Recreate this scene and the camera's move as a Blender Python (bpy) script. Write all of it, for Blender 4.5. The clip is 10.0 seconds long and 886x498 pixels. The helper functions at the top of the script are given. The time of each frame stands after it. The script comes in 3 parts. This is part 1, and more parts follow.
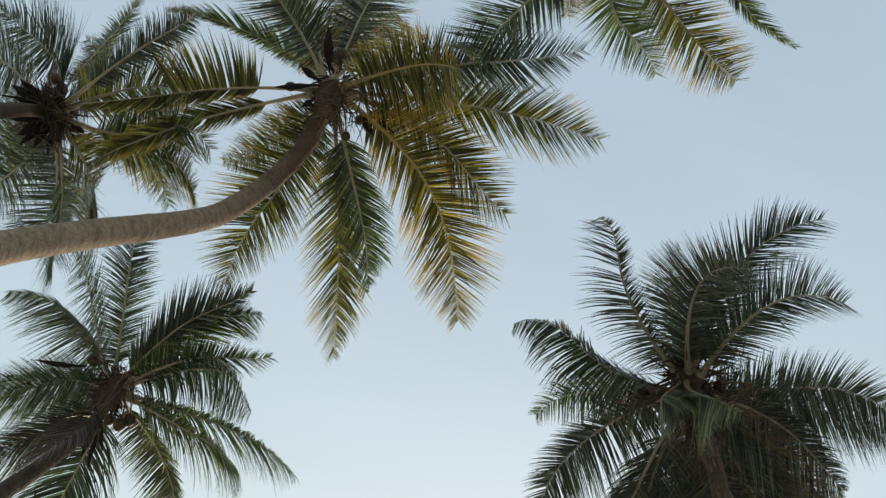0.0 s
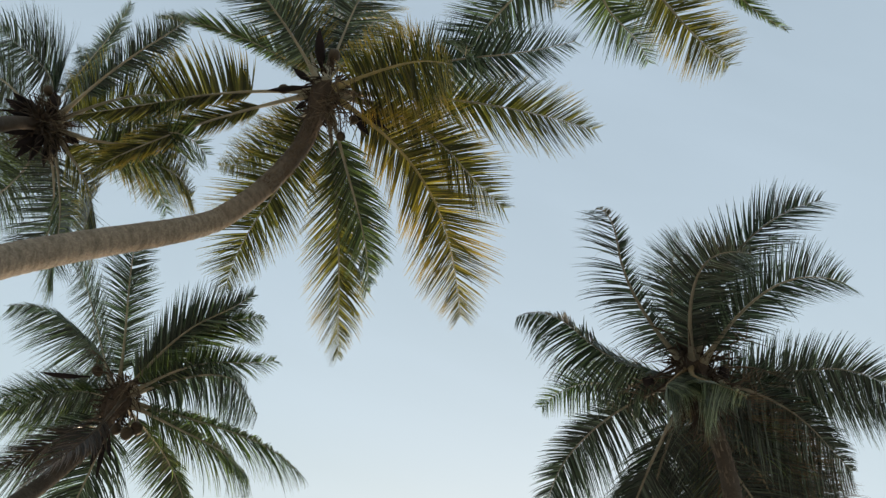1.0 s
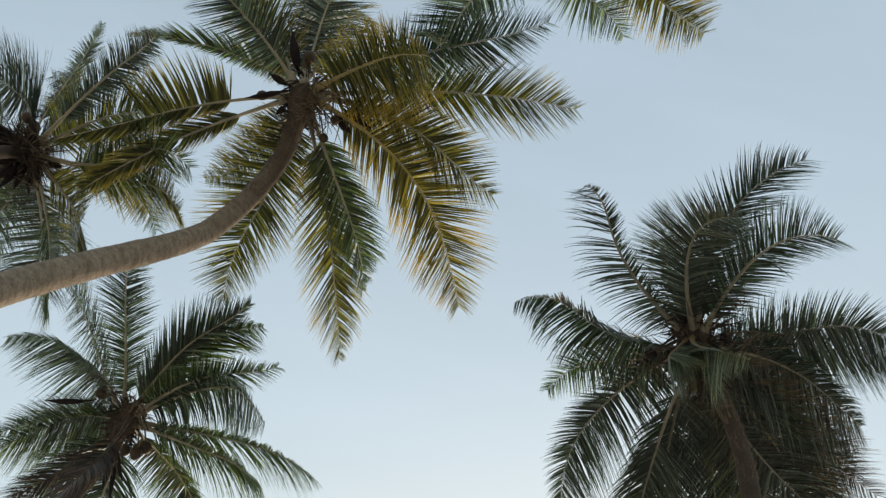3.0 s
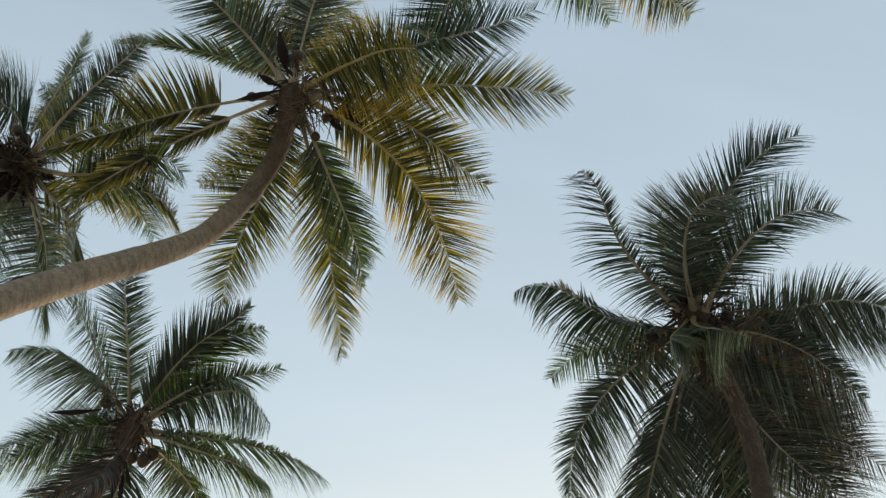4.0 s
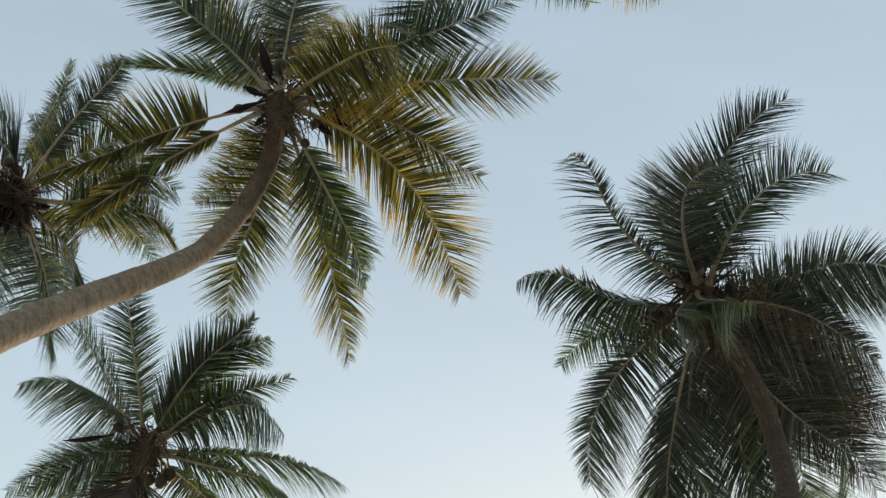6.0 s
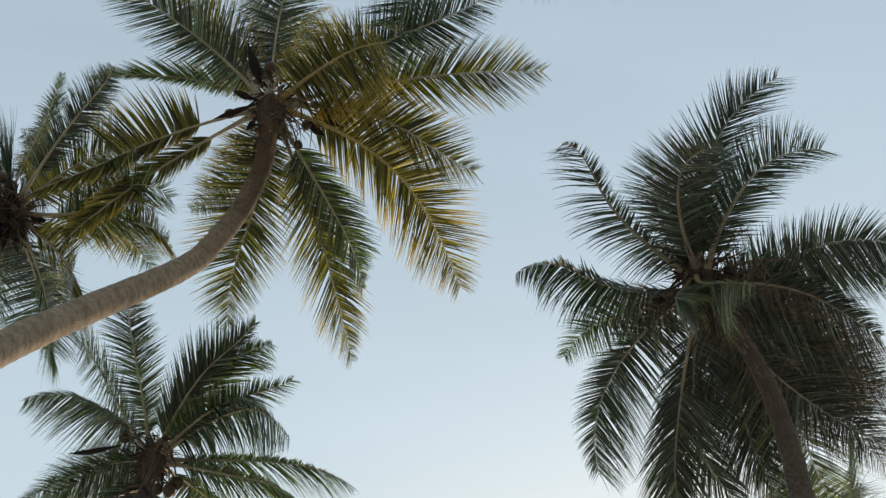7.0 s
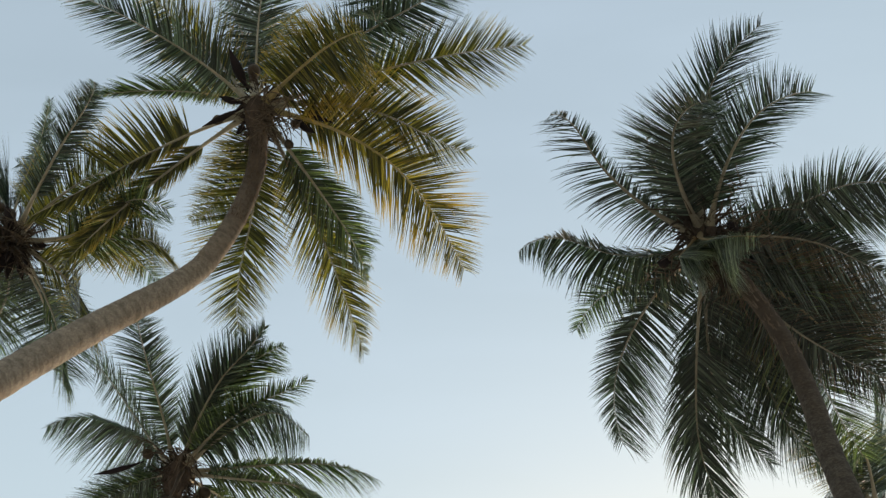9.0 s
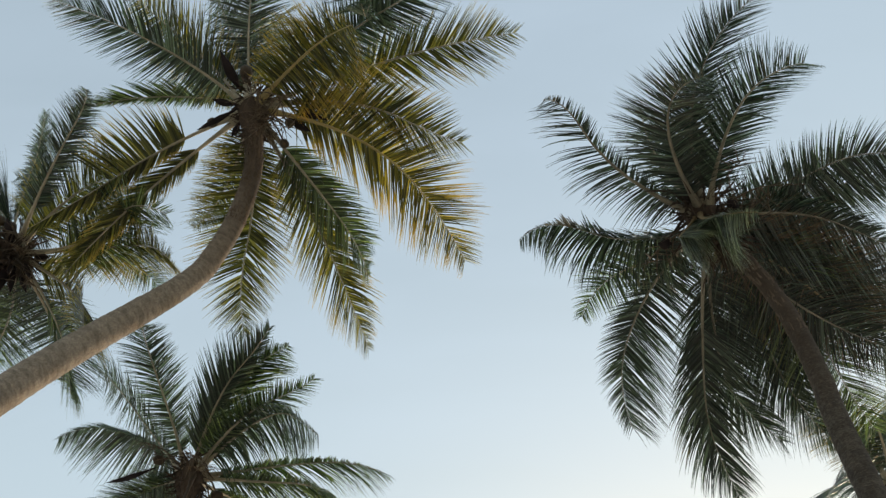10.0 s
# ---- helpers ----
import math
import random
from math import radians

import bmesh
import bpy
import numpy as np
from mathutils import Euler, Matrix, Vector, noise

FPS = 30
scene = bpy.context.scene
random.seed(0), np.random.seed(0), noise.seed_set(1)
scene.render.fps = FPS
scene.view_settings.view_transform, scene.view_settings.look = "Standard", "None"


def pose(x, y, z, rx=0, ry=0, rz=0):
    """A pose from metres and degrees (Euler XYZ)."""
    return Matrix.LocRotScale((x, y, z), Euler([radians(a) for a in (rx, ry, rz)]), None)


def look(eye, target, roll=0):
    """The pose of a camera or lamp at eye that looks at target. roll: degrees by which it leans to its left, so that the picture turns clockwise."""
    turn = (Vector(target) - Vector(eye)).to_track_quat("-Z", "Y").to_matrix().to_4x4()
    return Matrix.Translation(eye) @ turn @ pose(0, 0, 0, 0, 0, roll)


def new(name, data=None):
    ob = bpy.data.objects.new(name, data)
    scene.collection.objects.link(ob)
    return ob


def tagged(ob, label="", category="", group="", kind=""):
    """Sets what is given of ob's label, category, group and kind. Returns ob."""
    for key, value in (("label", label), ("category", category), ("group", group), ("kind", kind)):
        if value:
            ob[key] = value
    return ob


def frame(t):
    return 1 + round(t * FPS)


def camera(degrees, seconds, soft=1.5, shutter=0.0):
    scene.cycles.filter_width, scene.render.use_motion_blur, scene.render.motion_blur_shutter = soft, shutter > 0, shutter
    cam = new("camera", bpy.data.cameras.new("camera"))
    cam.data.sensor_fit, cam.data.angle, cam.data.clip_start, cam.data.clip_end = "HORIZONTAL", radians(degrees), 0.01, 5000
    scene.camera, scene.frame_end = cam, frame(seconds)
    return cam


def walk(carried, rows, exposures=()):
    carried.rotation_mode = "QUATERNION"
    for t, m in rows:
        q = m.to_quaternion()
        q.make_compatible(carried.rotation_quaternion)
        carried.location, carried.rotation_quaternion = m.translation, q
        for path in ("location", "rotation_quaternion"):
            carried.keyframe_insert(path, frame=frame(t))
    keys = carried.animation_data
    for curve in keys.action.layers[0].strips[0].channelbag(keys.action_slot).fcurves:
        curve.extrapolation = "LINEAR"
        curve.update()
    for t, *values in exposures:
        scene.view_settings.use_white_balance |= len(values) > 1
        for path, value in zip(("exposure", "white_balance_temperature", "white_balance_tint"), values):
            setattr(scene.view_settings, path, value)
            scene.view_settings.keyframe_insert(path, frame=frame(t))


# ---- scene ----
cam = camera(57.0, 10.0, soft=1.4)
PATH = [
    (0.0, 0.000, 0.000, 1.600, 157.774, -8.599, -20.051),
    (0.5, 0.002, 0.001, 1.598, 157.513, -8.204, -18.899),
    (1.0, 0.006, 0.003, 1.596, 157.254, -7.725, -17.938),
    (1.5, 0.012, 0.008, 1.594, 157.074, -7.186, -17.069),
    (2.0, 0.019, 0.015, 1.593, 156.907, -6.532, -16.124),
    (2.5, 0.028, 0.023, 1.591, 156.709, -5.988, -14.817),
    (4.0, 0.065, 0.062, 1.586, 155.859, -4.224, -10.989),
    (4.5, 0.081, 0.078, 1.584, 155.826, -3.843, -9.945),
    (5.0, 0.098, 0.097, 1.583, 155.826, -3.469, -8.862),
    (5.5, 0.117, 0.118, 1.581, 155.823, -3.011, -7.677),
    (7.0, 0.184, 0.192, 1.576, 155.661, -1.501, -4.203),
    (7.5, 0.210, 0.221, 1.575, 155.657, -1.066, -2.841),
    (8.0, 0.237, 0.252, 1.573, 155.514, -0.643, -1.492),
    (8.5, 0.266, 0.285, 1.572, 155.315, -0.181, -0.097),
    (9.0, 0.297, 0.320, 1.571, 155.192, 0.202, 1.237),
    (9.5, 0.329, 0.357, 1.569, 155.046, 0.557, 2.541),
    (10.0, 0.363, 0.395, 1.568, 155.038, 0.939, 3.820),
]
walk(cam, [(t, pose(*r)) for t, *r in PATH])

# world and light
SUN_TURN, SUN_RISE = 70.0, 16.0
world = bpy.data.worlds.new("sky")
scene.world = world
world.use_nodes = True
wn, wl = world.node_tree.nodes, world.node_tree.links
wn.clear()
sky = wn.new("ShaderNodeTexSky")
sky.sky_type, sky.sun_disc = "NISHITA", False
sky.sun_elevation, sky.sun_rotation = radians(SUN_RISE), radians(90.0 - SUN_TURN)
sky.air_density, sky.dust_density, sky.ozone_density = 2.4, 2.6, 1.0
# thin sea haze that whitens the whole sky
haze = wn.new("ShaderNodeMix")
haze.data_type = "RGBA"
# faint streaks of high cloud thicken it here and there
dome = wn.new("ShaderNodeTexCoord")
stretch = wn.new("ShaderNodeMapping")
stretch.inputs["Rotation"].default_value, stretch.inputs["Scale"].default_value = (0.0, 0.0, 0.5), (1.2, 5.0, 2.0)
wisps = wn.new("ShaderNodeTexNoise")
wisps.inputs["Scale"].default_value, wisps.inputs["Detail"].default_value, wisps.inputs["Distortion"].default_value = 1.6, 5.0, 0.6
veil = wn.new("ShaderNodeMapRange")
veil.inputs["From Min"].default_value, veil.inputs["From Max"].default_value = 0.3, 0.75
veil.inputs["To Min"].default_value, veil.inputs["To Max"].default_value = 0.29, 0.36
wl.new(dome.outputs["Generated"], stretch.inputs["Vector"])
wl.new(stretch.outputs["Vector"], wisps.inputs["Vector"])
wl.new(wisps.outputs["Fac"], veil.inputs["Value"])
wl.new(veil.outputs["Result"], haze.inputs["Factor"])
haze.inputs["B"].default_value = (4.25, 5.05, 6.05, 1.0)
glow = wn.new("ShaderNodeBackground")
glow.inputs["Strength"].default_value = 0.203
world_out = wn.new("ShaderNodeOutputWorld")
wl.new(sky.outputs["Color"], haze.inputs["A"])
wl.new(haze.outputs["Result"], glow.inputs["Color"])
wl.new(glow.outputs["Background"], world_out.inputs["Surface"])

sun = new("sun", bpy.data.lights.new("sun", "SUN"))
sun.data.energy, sun.data.angle, sun.data.color = 2.0, radians(3.0), (1.0, 0.86, 0.68)
sun.matrix_world = look((0, 0, 30), (-30 * math.cos(radians(SUN_TURN)) * math.cos(radians(SUN_RISE)),
                                     -30 * math.sin(radians(SUN_TURN)) * math.cos(radians(SUN_RISE)),
                                     30 - 30 * math.sin(radians(SUN_RISE))))


# materials
def fresh(name):
    m = bpy.data.materials.new(name)
    m.use_nodes = True
    m.node_tree.nodes.clear()
    n, l = m.node_tree.nodes, m.node_tree.links
    out = n.new("ShaderNodeOutputMaterial")
    return m, n, l, out


def ramp(n, stops):
    r = n.new("ShaderNodeValToRGB")
    while len(r.color_ramp.elements) < len(stops):
        r.color_ramp.elements.new(0.5)
    for e, (p, c) in zip(r.color_ramp.elements, stops):
        e.position, e.color = p, (*c, 1.0)
    return r


def leaf_material(name, low, high, ripe, wear, through_tint, thin):
    """Leaflet blade: each leaflet has its own shade between low and high; ripe towards the leaflet's end, in patches."""
    m, n, l, out = fresh(name)
    geo = n.new("ShaderNodeNewGeometry")
    shade = ramp(n, [(0.0, [0.5 * a for a in low]), (0.35, low), (0.65, [(a + b) / 2 for a, b in zip(low, high)]), (0.86, [1.2 * b for b in high]), (1.0, [2.3 * b for b in high])])
    l.new(geo.outputs["Random Per Island"], shade.inputs["Fac"])
    along = n.new("ShaderNodeAttribute")
    along.attribute_name = "along"
    place = n.new("ShaderNodeTexCoord")
    patch = n.new("ShaderNodeTexNoise")
    patch.inputs["Scale"].default_value, patch.inputs["Detail"].default_value = 2.3, 3.0
    l.new(place.outputs["Object"], patch.inputs["Vector"])
    mul = n.new("ShaderNodeMath")
    mul.operation = "MULTIPLY_ADD"
    mul.inputs[1].default_value = 0.75
    l.new(along.outputs["Fac"], mul.inputs[0])
    l.new(patch.outputs["Fac"], mul.inputs[2])
    edge = n.new("ShaderNodeMapRange")
    edge.inputs["From Min"].default_value, edge.inputs["From Max"].default_value = 1.25 - wear, 1.45 - wear * 0.6
    l.new(mul.outputs["Value"], edge.inputs["Value"])
    mix = n.new("ShaderNodeMix")
    mix.data_type = "RGBA"
    l.new(edge.outputs["Result"], mix.inputs["Factor"])
    l.new(shade.outputs["Color"], mix.inputs["A"])
    mix.inputs["B"].default_value = (*ripe, 1.0)
    grain = n.new("ShaderNodeTexNoise")
    grain.inputs["Scale"].default_value, grain.inputs["Detail"].default_value = 40.0, 4.0
    l.new(place.outputs["Object"], grain.inputs["Vector"])
    bump = n.new("ShaderNodeBump")
    bump.inputs["Strength"].default_value, bump.inputs["Distance"].default_value = 0.3, 0.004
    l.new(grain.outputs["Fac"], bump.inputs["Height"])
    face = n.new("ShaderNodeBsdfPrincipled")
    face.inputs["Roughness"].default_value, face.inputs["Specular IOR Level"].default_value = 0.30, 0.6
    l.new(mix.outputs["Result"], face.inputs["Base Color"])
    l.new(bump.outputs["Normal"], face.inputs["Normal"])
    tint = n.new("ShaderNodeMix")
    tint.data_type, tint.blend_type = "RGBA", "MULTIPLY"
    tint.inputs["Factor"].default_value = 1.0
    l.new(mix.outputs["Result"], tint.inputs["A"])
    tint.inputs["B"].default_value = (*through_tint, 1.0)
    clear = n.new("ShaderNodeBsdfTranslucent")
    l.new(tint.outputs["Result"], clear.inputs["Color"])
    both = n.new("ShaderNodeMixShader")
    both.inputs["Fac"].default_value = thin
    l.new(face.outputs["BSDF"], both.inputs[1])
    l.new(clear.outputs["BSDF"], both.inputs[2])
    l.new(both.outputs["Shader"], out.inputs["Surface"])
    return m


def rough_material(name, stops, scale, stretch, rough=0.85, relief=0.01, fine=60.0, scarred=0.0, speck=0.35):
    """A matt natural surface: two scales of noise for colour and for relief."""
    m, n, l, out = fresh(name)
    place = n.new("ShaderNodeTexCoord")
    size = n.new("ShaderNodeMapping")
    size.inputs["Scale"].default_value = stretch
    l.new(place.outputs["Object"], size.inputs["Vector"])
    big = n.new("ShaderNodeTexNoise")
    big.inputs["Scale"].default_value, big.inputs["Detail"].default_value = scale, 6.0
    big.inputs["Roughness"].default_value = 0.65
    l.new(size.outputs["Vector"], big.inputs["Vector"])
    small = n.new("ShaderNodeTexNoise")
    small.inputs["Scale"].default_value, small.inputs["Detail"].default_value = fine, 5.0
    l.new(size.outputs["Vector"], small.inputs["Vector"])
    mixed = n.new("ShaderNodeMath")
    mixed.operation = "MULTIPLY_ADD"
    mixed.inputs[1].default_value = speck
    l.new(small.outputs["Fac"], mixed.inputs[0])
    low = n.new("ShaderNodeMath")
    low.operation = "MULTIPLY"
    low.inputs[1].default_value = 1.1 - speck
    l.new(big.outputs["Fac"], low.inputs[0])
    l.new(low.outputs["Value"], mixed.inputs[2])
    colour = ramp(n, stops)
    l.new(mixed.outputs["Value"], colour.inputs["Fac"])
    bump = n.new("ShaderNodeBump")
    bump.inputs["Strength"].default_value, bump.inputs["Distance"].default_value = 0.7, relief
    l.new(mixed.outputs["Value"], bump.inputs["Height"])
    face = n.new("ShaderNodeBsdfPrincipled")
    face.inputs["Roughness"].default_value, face.inputs["Specular IOR Level"].default_value = rough, 0.25
    l.new(colour.outputs["Color"], face.inputs["Base Color"])
    if scarred:
        # dark weathered lines at the leaf scars, broken up by the noise
        scar = n.new("ShaderNodeAttribute")
        scar.attribute_name = "scar"
        broken = n.new("ShaderNodeMath")
        broken.operation = "MULTIPLY"
        l.new(scar.outputs["Fac"], broken.inputs[0])
        l.new(big.outputs["Fac"], broken.inputs[1])
        deep = n.new("ShaderNodeMath")
        deep.operation = "MULTIPLY"
        deep.use_clamp = True
        deep.inputs[1].default_value = scarred
        l.new(broken.outputs["Value"], deep.inputs[0])
        worn = n.new("ShaderNodeMix")
        worn.data_type = "RGBA"
        worn.inputs["B"].default_value = (*[0.55 * c for c in stops[0][1]], 1.0)
        l.new(deep.outputs["Value"], worn.inputs["Factor"])
        l.new(colour.outputs["Color"], worn.inputs["A"])
        # brown trunk top: young bark with the crown's shade painted into its colour
        young_shaded = n.new("ShaderNodeAttribute")
        young_shaded.attribute_name = "young_shaded"
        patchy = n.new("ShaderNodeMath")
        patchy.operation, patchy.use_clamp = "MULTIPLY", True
        l.new(young_shaded.outputs["Fac"], patchy.inputs[0])
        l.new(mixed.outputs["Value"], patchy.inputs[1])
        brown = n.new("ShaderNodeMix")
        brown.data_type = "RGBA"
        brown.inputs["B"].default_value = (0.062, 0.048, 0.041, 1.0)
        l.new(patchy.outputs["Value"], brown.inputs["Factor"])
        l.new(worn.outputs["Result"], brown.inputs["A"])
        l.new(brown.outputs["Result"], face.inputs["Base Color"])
    l.new(bump.outputs["Normal"], face.inputs["Normal"])
    l.new(face.outputs["BSDF"], out.inputs["Surface"])
    return m


TONES = {
    "deep": leaf_material("leaf_deep_green", (0.019, 0.029, 0.025), (0.060, 0.078, 0.062), (0.15, 0.12, 0.075), 0.12, (1.2, 1.6, 1.0), 0.32),
    "dark": leaf_material("leaf_dark_green", (0.029, 0.042, 0.035), (0.082, 0.105, 0.084), (0.16, 0.135, 0.08), 0.1, (1.3, 1.7, 1.05), 0.4),
    "green": leaf_material("leaf_green", (0.036, 0.051, 0.032), (0.098, 0.120, 0.068), (0.21, 0.18, 0.075), 0.18, (1.5, 1.9, 0.75), 0.46),
    "olive": leaf_material("leaf_olive", (0.042, 0.048, 0.020), (0.117, 0.114, 0.045), (0.31, 0.235, 0.085), 0.36, (1.8, 1.8, 0.55), 0.52),
    "gold": leaf_material("leaf_golden", (0.044, 0.050, 0.019), (0.133, 0.125, 0.038), (0.36, 0.275, 0.085), 0.42, (1.9, 1.7, 0.5), 0.54),
    "grey": leaf_material("leaf_grey_green", (0.055, 0.072, 0.057), (0.125, 0.142, 0.110), (0.22, 0.165, 0.09), 0.2, (1.2, 1.5, 1.0), 0.3),
    "dead": leaf_material("leaf_dead", (0.015, 0.011, 0.010), (0.049, 0.036, 0.029), (0.10, 0.075, 0.055), 0.3, (1.3, 1.1, 0.8), 0.2),
    "dry": leaf_material("leaf_withering", (0.030, 0.029, 0.024), (0.078, 0.064, 0.052), (0.17, 0.118, 0.078), 0.38, (1.6, 1.4, 0.8), 0.36),
}
RIB = {
    "dark": rough_material("rib_green", [(0.3, (0.11, 0.10, 0.065)), (0.7, (0.34, 0.31, 0.24))], 2.0, (1, 1, 1), 0.5, 0.003),
    "deep": rough_material("rib_deep_green", [(0.3, (0.06, 0.058, 0.042)), (0.7, (0.24, 0.22, 0.175))], 2.0, (1, 1, 1), 0.5, 0.003),
    "gold": rough_material("rib_yellow", [(0.3, (0.16, 0.13, 0.05)), (0.7, (0.38, 0.31, 0.15))], 2.0, (1, 1, 1), 0.5, 0.003),
    "dead": rough_material("rib_dead", [(0.3, (0.03, 0.025, 0.022)), (0.7, (0.10, 0.08, 0.065))], 2.0, (1, 1, 1), 0.7, 0.003),
    "dry": rough_material("rib_tan", [(0.3, (0.13, 0.10, 0.06)), (0.7, (0.30, 0.24, 0.15))], 2.0, (1, 1, 1), 0.6, 0.003),
}
LOOKS = {"gold": "yellowing golden-green feathered frond", "olive": "olive frond with browning leaflet tips", "dry": "withering brown-green frond", "dead": "dead brown frond hanging along the trunk", "grey": "grey-green frond with dry tips"}
RIB_OF = {"deep": "deep", "dark": "dark", "green": "dark", "olive": "dark", "gold": "gold", "grey": "dry", "dry": "dry", "dead": "dead"}
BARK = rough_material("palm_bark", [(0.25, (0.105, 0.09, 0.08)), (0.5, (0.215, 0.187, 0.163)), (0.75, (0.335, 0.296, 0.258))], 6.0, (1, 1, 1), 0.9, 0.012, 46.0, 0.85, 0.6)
# darker copy of the bark, the shade on these trunks put into its colour
BARK_SHADED = rough_material("palm_bark_shaded", [(0.25, (0.021, 0.019, 0.018)), (0.5, (0.047, 0.041, 0.037)), (0.75, (0.11, 0.098, 0.087))], 4.0, (1, 1, 2), 0.9, 0.010, 38.0, 0.6, 0.55)
FIBRE = rough_material("palm_fibre", [(0.3, (0.017, 0.013, 0.012)), (0.7, (0.085, 0.066, 0.055))], 6.0, (1, 1, 0.4), 0.95, 0.01)
SHAG = rough_material("old_sheath", [(0.3, (0.055, 0.043, 0.034)), (0.7, (0.15, 0.12, 0.098))], 8.0, (1, 1, 0.5), 0.95, 0.008)
POD = rough_material("dry_pod", [(0.3, (0.004, 0.003, 0.004)), (0.7, (0.016, 0.011, 0.014))], 5.0, (1, 1, 1), 0.8, 0.006)
HUSK = rough_material("coconut_husk", [(0.3, (0.020, 0.015, 0.012)), (0.7, (0.060, 0.044, 0.028))], 4.0, (1, 1, 1), 0.55, 0.004)
STALK = rough_material("flower_stalk", [(0.3, (0.045, 0.036, 0.028)), (0.7, (0.13, 0.10, 0.072))], 6.0, (1, 1, 1), 0.7, 0.003)
SAND = rough_material("beach_sand", [(0.3, (0.42, 0.37, 0.30)), (0.7, (0.59, 0.54, 0.46))], 0.6, (1, 1, 1), 0.95, 0.02, 90.0)

rng = random.Random(11)


# building helpers
def mesh_of(name, verts, faces, material, smooth=True):
    me = bpy.data.meshes.new(name)
    me.from_pydata(verts, [], faces)
    me.materials.append(material)
    if smooth:
        me.polygons.foreach_set("use_smooth", [True] * len(me.polygons))
    me.update()
    return me


def part(name, me, parent, label=""):
    ob = new(name, me)
    ob.parent = parent
    ob.matrix_parent_inverse = Matrix.Identity(4)
    return tagged(ob, label)


def tube(points, radii, sides, flat=1.0, wobble=0.0, cap=True):
    """Vertices and faces of a tapered tube along points; flat squashes it across its upper side."""
    verts, faces = [], []
    n = len(points)
    for i, p in enumerate(points):
        t = (points[min(i + 1, n - 1)] - points[max(i - 1, 0)]).normalized()
        side = t.cross(Vector((0, 0, 1)))
        side = side.normalized() if side.length > 0.05 else Vector((1, 0, 0))
        up = side.cross(t).normalized()
        for k in range(sides):
            a = 2 * math.pi * k / sides
            r = radii[i] * (1 + (rng.uniform(-wobble, wobble) if wobble else 0))
            verts.append(p + side * (r * math.cos(a)) + up * (r * flat * math.sin(a)))
    for i in range(n - 1):
        for k in range(sides):
            a, b = i * sides + k, i * sides + (k + 1) % sides
            faces.append((a, b, b + sides, a + sides))
    if cap:
        faces.append(tuple(range(sides - 1, -1, -1)))
        faces.append(tuple(range((n - 1) * sides, n * sides)))
    return verts, faces


def spline(points, steps):
    """A smooth curve through points."""
    pts = [Vector(p) for p in points]
    pts = [pts[0] * 2 - pts[1]] + pts + [pts[-1] * 2 - pts[-2]]
    out = []
    for i in range(1, len(pts) - 2):
        a, b, c, d = pts[i - 1:i + 3]
        for j in range(steps):
            t = j / steps
            out.append(0.5 * (2 * b + (c - a) * t + (2 * a - 5 * b + 4 * c - d) * t * t + (3 * b - a - 3 * c + d) * t ** 3))
    out.append(pts[-2])
    return out


def even(points, step):
    """The same curve with points at an even distance."""
    out, left = [points[0]], step
    for a, b in zip(points, points[1:]):
        d = (b - a).length
        pos = 0.0
        while d - pos >= left:
            pos += left
            out.append(a.lerp(b, pos / d))
            left = step
        left -= d - pos
    out.append(points[-1])
    return out


# the setting: beach sand to the horizon
def ground():
    bm = bmesh.new()
    rings = [0.0, 2, 4, 6, 9, 13, 18, 26, 40, 70, 140, 300, 700, 1600, 3500]
    loops = []
    for r in rings:
        if r == 0:
            loops.append([bm.verts.new((0, 0, 0))])
            continue
        loops.append([bm.verts.new((r * math.cos(a), r * math.sin(a), 0.12 * noise.noise(Vector((r * math.cos(a), r * math.sin(a), 0)) * 0.13) if r < 100 else 0.0))
                      for a in [2 * math.pi * k / 48 for k in range(48)]])
    for k in range(48):
        bm.faces.new((loops[0][0], loops[1][k], loops[1][(k + 1) % 48]))
    for a, b in zip(loops[1:], loops[2:]):
        for k in range(48):
            bm.faces.new((a[k], b[k], b[(k + 1) % 48], a[(k + 1) % 48]))
    me = bpy.data.meshes.new("ground")
    bm.to_mesh(me)
    bm.free()
    me.materials.append(SAND)
    me.polygons.foreach_set("use_smooth", [True] * len(me.polygons))
    tagged(new("ground", me), "pale beach sand under the palms", "ground", kind="structure")


ground()


